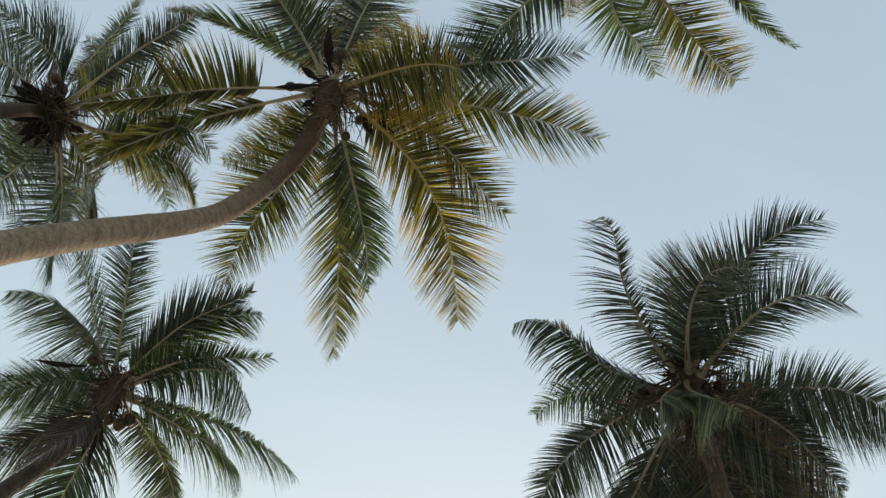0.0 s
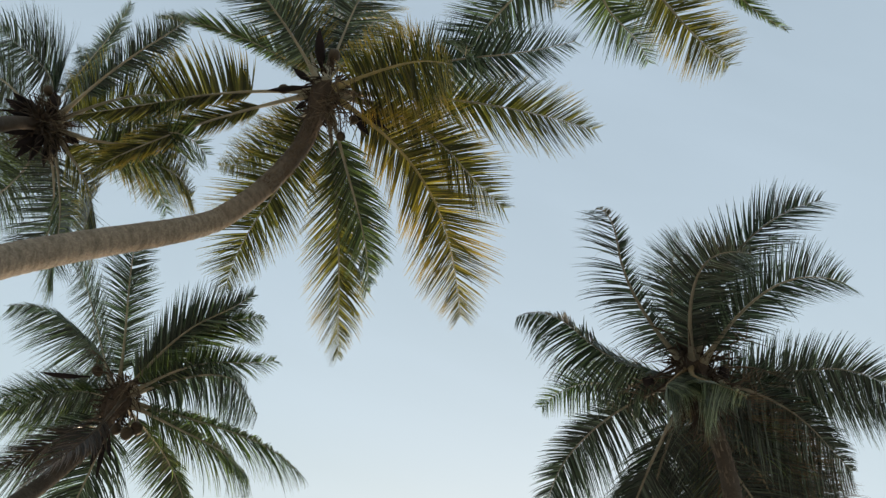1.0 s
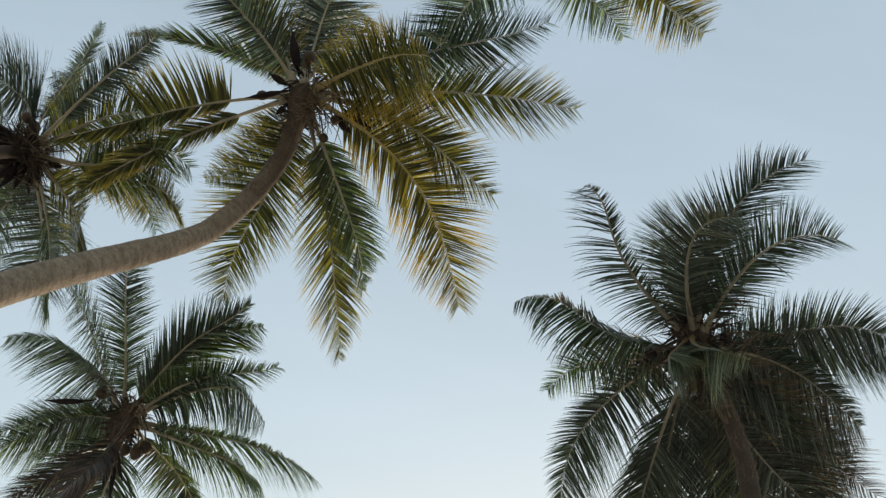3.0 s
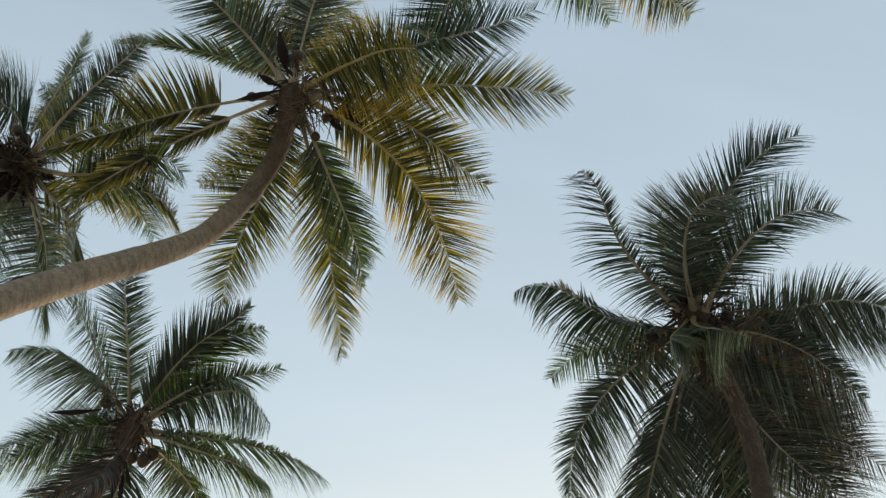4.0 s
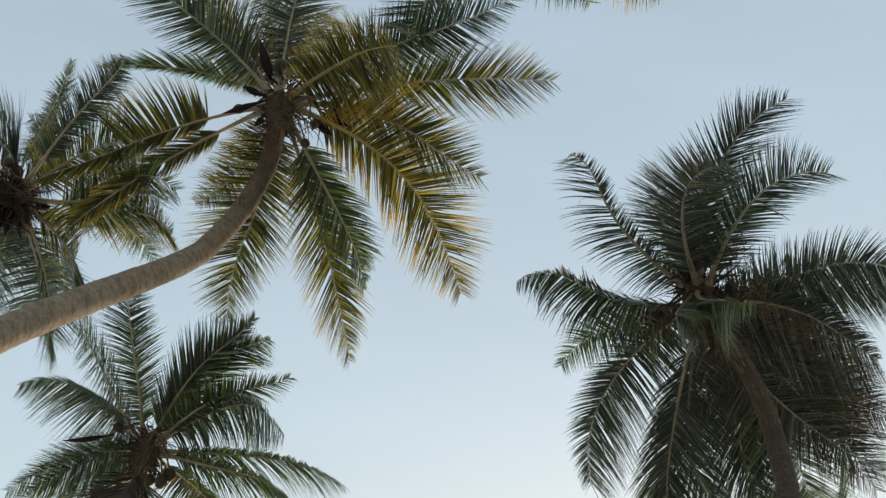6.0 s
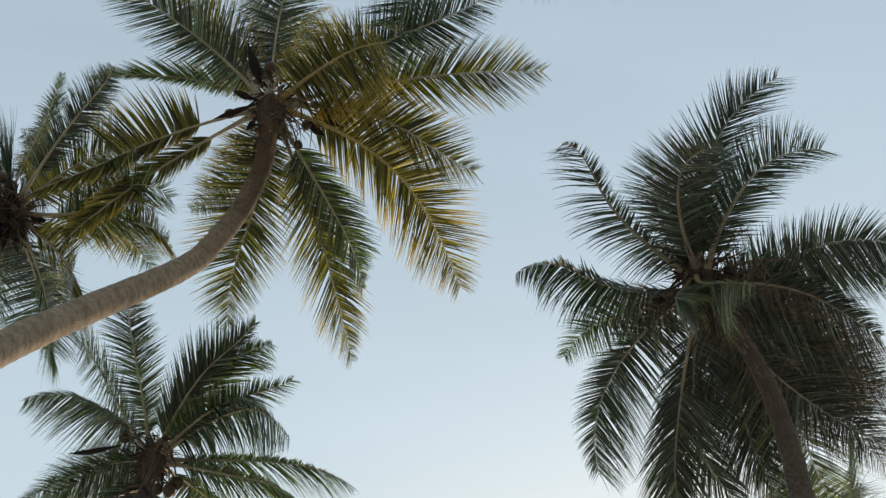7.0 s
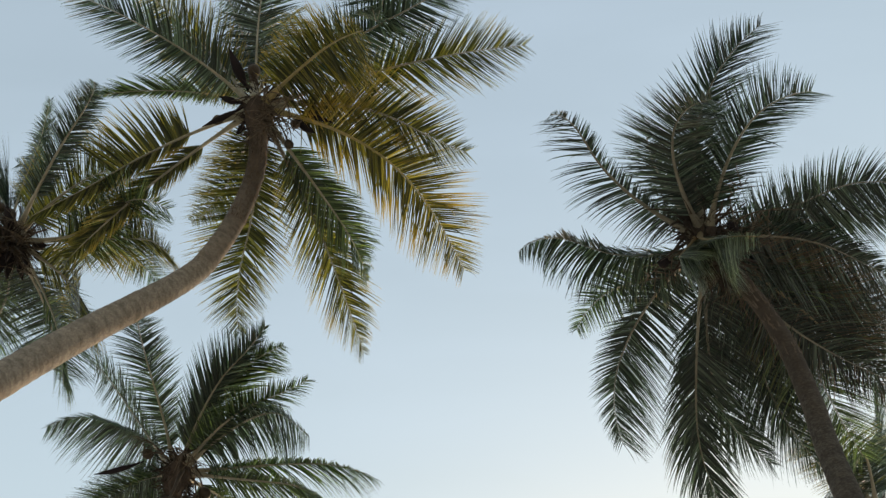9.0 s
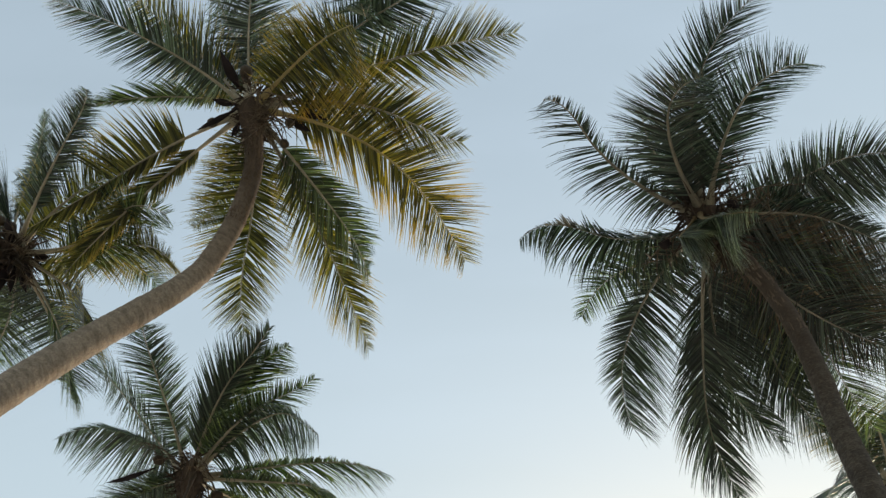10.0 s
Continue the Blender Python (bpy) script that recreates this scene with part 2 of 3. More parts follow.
# palms
def palm(way, thick, label, bark, shags=0):
    """A coconut palm: an Empty at the foot with a ringed trunk along way, which leads from the crown down to the foot."""
    foot = Vector(way[-1])
    root = new("palm_tree")
    root.location = foot
    tagged(root, label, "palm tree", "coconut palms")
    line = even(spline(list(reversed(way)), 24), 0.028)
    top = len(line) - 1
    pts, radii, scars = [], [], []
    ring = 0.0
    scar = 0.07
    for i, p in enumerate(line):
        u = i / top
        ring += 0.028
        if ring > scar:
            ring, scar = 0.0, rng.uniform(0.045, 0.085)
        lip = 1.013 if ring < 0.03 else (1.0 if ring < 0.06 else 0.994)
        scars.append(1.0 if ring < 0.029 else 0.0)
        r = thick * (1.06 - 0.44 * u - 0.16 * max(0.0, (u - 0.7) / 0.3) ** 1.5) * lip + thick * 0.5 * math.exp(-u * 18) + thick * 0.08 * math.exp(-(1 - u) * 30)
        pts.append(p - foot + Vector((rng.uniform(-1, 1), rng.uniform(-1, 1), 0)) * 0.0025)
        radii.append(r)
    verts, faces = tube(pts, radii, 22, 1.0, 0.018)
    me = mesh_of("trunk", verts, faces, bark)
    me.attributes.new("scar", "FLOAT", "POINT").data.foreach_set("value", [s * rng.choice((0.0, 0.4, 1.0)) for s in scars for _ in range(22)])
    # browner under the crown: young fibrous bark and the crown's shade in one colour
    me.attributes.new("young_shaded", "FLOAT", "POINT").data.foreach_set("value", [1.9 * max(0.0, 1 - (top - i) * 0.028 / 2.6) ** 0.8 for i in range(top + 1) for _ in range(22)])
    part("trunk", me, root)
    # remnants of old leaf sheaths cling to the young upper trunk
    verts, faces = [], []
    for _ in range(shags):
        i = top - int(min(0.98, abs(rng.gauss(0, 0.45))) * 1.7 / 0.028)
        a = rng.uniform(0, 2 * math.pi)
        t = (pts[min(i + 1, top)] - pts[i - 1]).normalized()
        side = t.cross(Vector((0, 1, 0))).normalized()
        out_ = side * math.cos(a) + t.cross(side) * math.sin(a)
        across = t.cross(out_)
        n0, size, wide = len(verts), rng.uniform(0.03, 0.10), rng.uniform(0.004, 0.013)
        for j in range(3):
            c = pts[i] + out_ * (radii[i] + 0.004 + 0.012 * j * rng.random()) + t * (size * j / 2) + across * rng.uniform(-0.01, 0.01)
            verts.extend((c + across * wide * (1 - 0.35 * j), c - across * wide * (1 - 0.35 * j)))
        faces.extend(((n0, n0 + 1, n0 + 3, n0 + 2), (n0 + 2, n0 + 3, n0 + 5, n0 + 4)))
    if shags:
        tagged(part("old_fibre", mesh_of("old_fibre", verts, faces, SHAG, False), root, "brown fibre remnants on the upper trunk"), kind="stuff")
    root["crown"] = [*(Vector(way[0]) - foot)]
    root["lean"] = [*(Vector(way[0]) - Vector(way[1])).normalized()]
    return root


def rib_line(at, heading, rise, droop, sweep, length, curl, steps=32):
    a0, e0, da, de = radians(heading), radians(rise), radians(sweep), radians(droop)
    ca, ce = radians(curl[0]), radians(curl[1])
    p = at + Vector((math.cos(a0), math.sin(a0), 0)) * 0.12
    pts, d0 = [p.copy()], None
    for i in range(steps + 1):
        s = (i / steps) ** 1.4
        k = max(0.0, (i / steps - 0.6) / 0.4) ** 1.3
        a, e = a0 + da * s + ca * k, e0 - de * s - ce * k
        d = Vector((math.cos(e) * math.cos(a), math.cos(e) * math.sin(a), math.sin(e)))
        if d0 is not None:
            p = p + (d + d0) * (0.5 * length / steps)
            pts.append(p.copy())
        d0 = d
    return pts


def frond(tree, tone, heading, rise, droop, sweep, length, curl=(0, 0), hang=0.38, leaf=0.884, twist=0.0, vee=10.0, lean=69.0, pitch=0.01404, start=0.17, bare=0.03, taper=0.5, broad=1.0, stop=(1.0, 1.0)):
    """One feathered leaf: a rib with a broad foot, and two rows of folded leaflets, close together at the rib
    and split into points further out, that hang by their own weight. hang: how far the leaflets bend down;
    leaf: the longest leaflet; vee: how far the rows stand up (hang, leaf, vee, lean and bare may be pairs, one for either row);
    twist: the turn of the whole blade about its rib; lean: their angle to the rib; bare: the share that is missing;
    taper: how much shorter the outer leaflets are; broad: their breadth; stop: where along the rib either row ends;
    curl: a last sideways and downward turn of the outer third."""
    at = Vector(tree["crown"])
    pts = even(rib_line(at, heading, rise, droop, sweep, length, curl), length * 0.97 / 34)[:35]
    steps = len(pts) - 1
    radii = [0.004 + 0.025 * (1 - i / steps) ** 1.3 + 0.06 * math.exp(-i / steps * 18) for i in range(steps + 1)]
    verts, faces = tube(pts, radii, 8, 0.7)
    rib = part("frond", mesh_of("frond", verts, faces, RIB[RIB_OF[tone]]), tree, LOOKS.get(tone, ""))
    verts, faces, along = [], [], []
    down = Vector((0, 0, -1))
    hangs, leaves, vees, bares, leans = [x if isinstance(x, tuple) else (x, x) for x in (hang, leaf, vee, bare, lean)]
    pairs = int(length * (1 - start) / pitch)
    spin = rng.gauss(0, 20)
    for row in (-1, 1):
        which = (row + 1) // 2
        tear, sway, left, gap = 0.0, 0.0, 0, rng.uniform(0.35, 0.9)
        for k in range(pairs):
            s = start + (1 - start) * (k + rng.uniform(-0.18, 0.18)) / (pairs - 1)
            s = min(max(s, 0.02), 0.998)
            if rng.random() < bares[which] or abs(s - gap) < 0.006 or s > stop[which] or rng.random() < 0.9 * (s - 0.8):
                continue
            x = s * steps
            i = min(int(x), steps - 1)
            p = pts[i].lerp(pts[i + 1], x - i)
            t = (pts[min(i + 2, steps)] - pts[max(i - 1, 0)]).normalized()
            side = t.cross(Vector((0, 0, 1)))
            side = side.normalized() if side.length > 0.08 else Vector((-math.sin(radians(heading)), math.cos(radians(heading)), 0)) * -1
            up = side.cross(t).normalized()
            turn = Matrix.Rotation(radians(twist + spin * max(0.0, s - 0.35)), 3, t)
            side, up = turn @ side, turn @ up
            u = min(max((s - start) / (1 - start), 0.0), 1.0)
            size = leaves[which] * (0.5 + 0.5 * math.sin(math.pi * min(0.5, 0.08 + u * 1.3)) if u < 0.4 else 1.0 - taper * ((u - 0.4) / 0.6) ** 2)
            size *= rng.uniform(0.78, 1.12) * (1 - 0.5 * max(0.0, u - 0.7) / 0.3)
            if rng.random() < 0.04:
                size *= rng.uniform(0.35, 0.75)
            # neighbours cling together in small bunches
            if left == 0:
                left, tear, sway = rng.randint(1, 6), rng.gauss(0, 4.0), rng.gauss(0, 1.1)
            left -= 1
            end = max(0.0, u - 0.78) / 0.22
            slant = radians(leans[which] * (1.02 - 0.42 * u ** 0.9) + (sway + rng.gauss(0, 1.5)) * (1 - 0.6 * end))
            bend = hangs[which] * rng.uniform(0.75, 1.25)
            # a few are broken or hang limp
            if rng.random() < 0.05:
                bend += rng.uniform(0.4, 1.8)
                slant += rng.gauss(0, 0.2)
            lift = radians(vees[which] + rng.gauss(0, 4.0) + tear)
            d = (t * math.cos(slant) + (side * row * math.cos(lift) + up * math.sin(lift)) * math.sin(slant)).normalized()
            wide = broad * pitch * rng.uniform(0.50, 0.76) * (1.0 - 0.1 * u - 0.50 * max(0.0, u - 0.5) / 0.5)
            face = Matrix.Rotation(rng.gauss(0, 0.32), 3, d) @ (up * math.cos(lift) - side * row * math.sin(lift))
            n0 = len(verts)
            q = p + d * 0.006
            cuts = len(BLADE) - 1
            for j, (v, w) in enumerate(BLADE):
                across = d.cross(face)
                across = across.normalized() if across.length > 0.05 else t
                nose = across.cross(d).normalized()
                if j == cuts:
                    verts.append(q.copy())
                    along.append(0.92 - 0.3 * u ** 3)
                    break
                w *= wide
                verts.extend((q + across * w - nose * w * 0.5, q.copy(), q - across * w - nose * w * 0.5))
                along.extend(((0.92 - 0.3 * u ** 3) * v,) * 3)
                step = BLADE[j + 1][0] - v
                d = (d + down * (bend * (0.3 + v) * 2.2 * step)).normalized()
                q = q + d * (size * step)
            for j in range(cuts - 1):
                a = n0 + 3 * j
                faces.extend(((a, a + 1, a + 4, a + 3), (a + 1, a + 2, a + 5, a + 4)))
            a = n0 + 3 * (cuts - 1)
            faces.extend(((a, a + 1, a + 3), (a + 1, a + 2, a + 3)))
    me = mesh_of("leaf_blade", verts, faces, TONES[tone])
    me.attributes.new("along", "FLOAT", "POINT").data.foreach_set("value", along)
    tagged(part("leaf_blade", me, rib), kind="stuff")
    return rib


# half the width of a leaflet along its length
BLADE = [(0.0, 0.5), (0.04, 1.0), (0.24, 1.1), (0.44, 0.94), (0.60, 0.66), (0.75, 0.43), (0.88, 0.26), (1.0, 0.0)]

palm_a = palm([(-2.16, 3.10, 12.15), (-2.27, 3.87, 12.11), (-2.44, 4.33, 11.65), (-2.70, 4.68, 11.12), (-3.04, 4.87, 10.58), (-4.13, 4.79, 8.42), (-5.40, 4.45, 4.21), (-6.08, 4.28, -0.08)], 0.222,
              "leaning coconut palm, curved grey ringed trunk, golden-green fronds", BARK, 1300)
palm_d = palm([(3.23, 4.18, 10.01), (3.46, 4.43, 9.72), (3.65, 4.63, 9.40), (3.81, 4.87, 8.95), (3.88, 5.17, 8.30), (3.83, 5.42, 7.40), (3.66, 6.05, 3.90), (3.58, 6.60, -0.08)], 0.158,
              "tall coconut palm, dark shaded trunk, dense deep green drooping fronds", BARK_SHADED, 500)
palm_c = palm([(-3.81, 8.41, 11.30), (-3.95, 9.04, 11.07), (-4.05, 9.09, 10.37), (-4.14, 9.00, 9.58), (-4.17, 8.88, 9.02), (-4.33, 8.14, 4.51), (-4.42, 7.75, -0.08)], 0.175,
              "coconut palm standing farther off, dark green upright fronds", BARK_SHADED)
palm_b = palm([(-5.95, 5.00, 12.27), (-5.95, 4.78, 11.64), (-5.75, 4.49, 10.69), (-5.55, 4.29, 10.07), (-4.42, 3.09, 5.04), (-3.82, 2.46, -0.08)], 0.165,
              "coconut palm behind the leaning one, dark dry pods under its crown", BARK_SHADED)
palm_e = palm([(0.63, -0.00, 13.38), (0.48, -0.50, 12.68), (0.13, -2.00, 9.38), (-0.07, -3.00, 5.35), (-0.17, -3.30, -0.08)], 0.165,
              "coconut palm overhead with green and olive fronds", BARK)
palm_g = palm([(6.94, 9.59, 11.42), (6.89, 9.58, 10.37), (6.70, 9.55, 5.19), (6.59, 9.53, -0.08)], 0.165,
              "distant coconut palm, pale grey-green fronds behind the tall one", BARK_SHADED)

# fronds: tone, heading, rise, droop, sweep, length
frond(palm_a, 'olive', 161, 7, 92, -8, 3.38, curl=(27, -9), hang=0.3, leaf=(0.884, 0.402), lean=(92, 40), vee=(35, -10), taper=0.1, start=0.28, stop=(0.62, 1.0), broad=1.35)
frond(palm_a, 'olive', 149, 4, 113, -8, 3.90, curl=(9, 20), hang=0.35, leaf=(0.509, 0.402), lean=(36, 42), taper=0.6, start=0.22)
frond(palm_a, 'green', 163, 74, 98, 31, 4.72, curl=(-11, 60), leaf=(0.536, 0.268), lean=46, start=0.22)
frond(palm_a, 'dark', 209, 44, 98, 9, 3.17, curl=(5, 7), leaf=0.697, start=0.17)
frond(palm_a, 'olive', 208, 60, 54, 13, 3.71, curl=(-16, -52), leaf=0.724, start=0.17)
frond(palm_a, 'gold', 247, 87, 29, 57, 3.98, curl=(15, -38), leaf=0.992, start=0.17)
frond(palm_a, 'dark', 246, 72, 48, 57, 3.61, curl=(-19, -41), leaf=0.737, start=0.17)
frond(palm_a, 'gold', 318, -11, 93, 13, 2.86, curl=(-2, -39), hang=(0.4, 0.2), leaf=(0.992, 0.603), start=0.1, vee=(-10, 0), lean=90, pitch=0.01224, broad=1.25)
frond(palm_a, 'dark', 326, 18, 79, 13, 3.43, curl=(-17, -51), leaf=0.697, start=0.17)
frond(palm_a, 'olive', 347, 24, 96, -4, 3.83, curl=(5, -34), leaf=(0.75, 0.67), start=0.3, hang=0.05, vee=14, lean=63)
frond(palm_a, 'olive', 356, 6, 95, 39, 3.12, curl=(-30, -49), leaf=0.804, lean=60, hang=0.12, start=0.17)
frond(palm_a, 'gold', 13, -3, 86, 53, 3.82, curl=(-6, -42), hang=0.15, leaf=(0.884, 0.884), start=0.12, lean=70, pitch=0.01296, broad=1.2)
frond(palm_a, 'green', 58, -7, 95, -40, 3.16, leaf=0.737, lean=56, hang=0.5, start=0.17, curl=(8, -20))
frond(palm_a, 'olive', 67, -5, 76, -11, 3.78, curl=(-17, -8), leaf=0.764, lean=60, hang=0.5, start=0.17)
frond(palm_a, 'olive', 101, 26, 53, 18, 3.86, curl=(-38, -6), lean=72, leaf=(1.072, 0.804), broad=1.2, start=0.13, hang=0.2)
frond(palm_a, 'olive', 119, 43, 24, 15, 4.04, curl=(14, -24), leaf=0.563, start=0.13)
frond(palm_a, 'dark', 230, 75, 43, 6, 3.74, curl=(-28, -45), leaf=0.697, start=0.13)

# fronds: tone, heading, rise, droop, sweep, length
frond(palm_d, 'deep', 203, 27, 74, 74, 2.75, curl=(-84, 29), hang=(0.2, 0.7), leaf=(0.214, 0.67), twist=0, bare=(0.2, 0.3), lean=72, start=0.09, pitch=0.0126)
frond(palm_d, 'deep', 240, 14, 121, 49, 2.54, curl=(15, -37), leaf=(0.737, 0.67), start=0.09, pitch=0.0126, hang=(0.8, 0.12), vee=(-10, 25))
frond(palm_d, 'deep', 257, 29, 78, 57, 2.67, curl=(-19, 11), leaf=(0.643, 0.697), taper=0.3, lean=62, start=0.09, pitch=0.0126)
frond(palm_d, 'dark', 276, 5, 109, 6, 2.66, curl=(13, -30), leaf=(0.563, 0.697), twist=-10, taper=0.15, lean=60, vee=(5, 30), start=0.09, pitch=0.0126, hang=(0.5, 0.2))
frond(palm_d, 'deep', 6, 45, 53, -43, 3.51, curl=(61, 45), hang=(0.8, 0.3), leaf=(1.099, 0.536), vee=(-20, 40), lean=84, bare=(0.02, 0.12), taper=0.2, pitch=0.01008, broad=1.6, start=0.09)
frond(palm_d, 'deep', 5, 25, 31, 47, 3.20, curl=(-20, -38), hang=(0.8, 0.9), vee=(-25, 0), leaf=(1.206, 0.402), lean=66, pitch=0.01296, broad=1.3, start=0.09)
frond(palm_d, 'grey', 224, -70, -17, 117, 1.71, hang=(0.4, 0.3), leaf=(0.67, 0.268), start=0.03, lean=(97, 90), vee=(-65, -30), pitch=0.00864, broad=1.5, curl=(-1, 1), taper=0.35)
frond(palm_d, 'deep', 124, 54, 72, 152, 2.72, curl=(-131, 33), hang=(0.8, 1.3), leaf=(0.563, 0.884), vee=-35, pitch=0.01368, broad=1.2, start=0.09, lean=80)
frond(palm_d, 'green', 105, 51, 26, 54, 2.97, curl=(-52, 42), leaf=(0.603, 0.777), hang=(0.5, 1.0), pitch=0.01296, broad=1.2, start=0.09, lean=78)
frond(palm_d, 'deep', 112, 34, 63, -18, 3.56, curl=(-29, 3), lean=68, hang=(0.3, 0.6), leaf=(0.456, 1.072), pitch=0.01296, broad=1.2, taper=0.2, start=0.09)
frond(palm_d, 'deep', 88, 5, 58, 3, 3.48, curl=(-39, 16), lean=51, hang=0.6, leaf=(0.804, 0.804), broad=1.2, start=0.38, pitch=0.0126)
frond(palm_d, 'deep', 81, 15, 38, -10, 3.46, curl=(-67, 45), lean=51, hang=0.6, broad=1.15, start=0.2, leaf=0.884, pitch=0.0126)
frond(palm_d, 'deep', 59, 22, 67, 19, 3.75, curl=(-48, 32), lean=54, hang=0.6, broad=0.95, bare=0.16, start=0.2, leaf=1.072, pitch=0.0126)
frond(palm_d, 'green', 38, 17, 62, 51, 3.67, curl=(-32, 13), leaf=0.965, start=0.2, pitch=0.0126, broad=0.95, bare=0.16)
frond(palm_d, 'dry', 36, 24, 45, -10, 3.35, curl=(11, -24), leaf=0.777, start=0.09, pitch=0.0126, broad=0.95, bare=0.16)
frond(palm_d, 'dry', 37, 16, 61, 8, 3.38, curl=(-8, 5), leaf=0.777, start=0.2, pitch=0.0126, broad=0.95, bare=0.16)
frond(palm_d, 'dry', 41, 35, 55, -24, 3.64, curl=(30, 46), leaf=0.777, start=0.09, pitch=0.0126, broad=0.95, bare=0.16)
frond(palm_d, 'dry', 32, 35, 48, -18, 3.55, curl=(28, 44), leaf=0.777, start=0.09, pitch=0.0126, broad=0.95, bare=0.16)
frond(palm_d, 'deep', 52, 20, 44, 27, 3.26, curl=(8, 1), lean=51, hang=0.6, start=0.09, leaf=0.965, pitch=0.0126, broad=1.3)
frond(palm_d, 'deep', 223, 81, 37, 68, 2.49, curl=(33, -30), start=0.09, leaf=0.616, pitch=0.0126)
frond(palm_d, 'deep', 10, 37, 22, -22, 3.53, curl=(21, 59), hang=(0.8, 0.2), leaf=(0.67, 0.536), vee=(-25, 10), lean=80, taper=0.3, pitch=0.01152, start=0.09)
frond(palm_d, 'dry', 41, 23, 53, -40, 3.37, curl=(8, 1), leaf=(1.072, 0.804), hang=(0.6, 0.3), broad=0.95, bare=0.16, start=0.18, pitch=0.0126)
frond(palm_d, 'deep', 53, 16, 64, -47, 3.34, curl=(-3, -7), leaf=(0.804, 1.072), hang=(0.3, 0.6), broad=0.95, bare=0.16, start=0.2, pitch=0.0126)
frond(palm_d, 'grey', 197, -61, 1, 44, 1.55, hang=(0.9, 0.9), leaf=(0.509, 0.616), start=0.05, lean=90, vee=(-45, -60), pitch=0.00936, broad=1.4, curl=(-4, 1), taper=0.2)

# fronds: tone, heading, rise, droop, sweep, length
frond(palm_c, 'dark', 180, 55, 17, 45, 3.97, curl=(-67, -5), start=0.09, leaf=(0.67, 0.804), lean=80)
frond(palm_c, 'dark', 235, 57, 137, 76, 3.40, curl=(6, -3), start=0.09, leaf=(0.603, 0.603))
frond(palm_c, 'dark', 147, 62, 68, 70, 4.34, curl=(-72, -5), hang=(0.3, 0.5), leaf=(0.469, 1.273), vee=-20, lean=54, pitch=0.01368, broad=1.25, start=0.09)
frond(palm_c, 'dark', 292, 35, 93, 39, 2.92, curl=(-30, -48), leaf=(0.469, 0.831), start=0.09, lean=44, hang=(0.3, 0.1), broad=1.2)
frond(palm_c, 'green', 298, 49, 133, 40, 3.15, curl=(-26, -42), leaf=(0.831, 0.603), start=0.09, lean=44, broad=1.2)
frond(palm_c, 'green', 312, 12, 73, 23, 2.98, curl=(-12, -52), start=0.09, leaf=0.616, lean=55)
frond(palm_c, 'dark', 322, 16, 130, 3, 3.60, curl=(9, -56), hang=(0.8, 0.4), leaf=(0.884, 0.469), vee=(-30, 0), lean=78, pitch=0.0144, broad=1.3, start=0.09, bare=(0.12, 0.1))
frond(palm_c, 'green', 366, 15, 96, -64, 3.62, lean=62, leaf=(0.884, 0.268), hang=0.6, start=0.09, curl=(26, -30))
frond(palm_c, 'green', 371, 0, 95, -103, 3.41, curl=(19, -51), lean=62, leaf=(0.938, 0.402), hang=0.7, start=0.09)
frond(palm_c, 'green', 65, 30, 33, 15, 4.22, curl=(52, -56), lean=48, start=0.1, leaf=(1.005, 0.402), hang=0.5, broad=1.3)
frond(palm_c, 'green', 131, 44, 58, 19, 4.55, hang=(0.4, 1.0), leaf=(0.536, 1.072), vee=(0, -45), start=0.22, lean=82, pitch=0.01296, broad=1.2, curl=(-4, 31))
frond(palm_c, 'dark', 134, 43, 49, 20, 4.51, leaf=(0.603, 1.072), hang=(0.3, 1.0), lean=74, broad=1.1, start=0.09, vee=(10, -40), curl=(-5, 27))
frond(palm_c, 'dark', 119, 12, 36, 20, 3.01, lean=60, leaf=(0.737, 1.139), start=0.2, hang=(0.4, 1.0), curl=(9, 10), vee=(0, -40))
frond(palm_c, 'dark', 98, -2, 70, -5, 3.47, lean=60, start=0.15, leaf=1.206, hang=0.7, broad=1.2, curl=(0, 8))
frond(palm_c, 'dead', 305, -73, 4, -73, 3.10, curl=(-3, 7), lean=44, leaf=0.603, hang=0.5, start=0.3, bare=0.3)
frond(palm_c, 'dead', 121, -1, 53, 43, 2.28, curl=(3, 18), lean=44, leaf=0.563, hang=0.5, start=0.3, bare=0.3)

# fronds: tone, heading, rise, droop, sweep, length
frond(palm_b, 'deep', 182, 73, 67, -1, 4.01, curl=(22, 10), start=0.2, leaf=1.045, broad=1.3)
frond(palm_b, 'dark', 236, 71, -3, 11, 3.54, curl=(30, 28), start=0.2, leaf=0.482, lean=44)
frond(palm_b, 'dark', 307, -13, 40, 21, 4.48, curl=(-12, 10), start=0.2, leaf=0.536, lean=46)
frond(palm_b, 'deep', 179, 83, 23, -10, 3.90, curl=(29, 42), leaf=(0.67, 0.804), start=0.2, hang=0.6, broad=1.3)
frond(palm_b, 'green', 358, -5, 49, -91, 3.14, curl=(133, -31), start=0.2, leaf=0.831, hang=0.2)
frond(palm_b, 'green', 62, 60, 2, 6, 3.57, curl=(-5, 68), start=0.2, leaf=0.831, hang=0.25)
frond(palm_b, 'olive', 3, 7, 96, -45, 3.34, curl=(58, -28), start=0.2, leaf=0.804, hang=0.25)
frond(palm_b, 'olive', 24, -25, 83, -59, 2.98, curl=(6, -47), lean=61, leaf=0.938, start=0.12)
frond(palm_b, 'dark', 86, 20, 21, 34, 3.34, curl=(16, -70), start=0.12, leaf=0.965)
frond(palm_b, 'green', 117, 31, 34, 24, 3.47, curl=(-11, -41), start=0.12, leaf=0.938)
frond(palm_b, 'dark', 188, 39, 22, -40, 3.59, curl=(-15, -54), start=0.2, leaf=1.005)
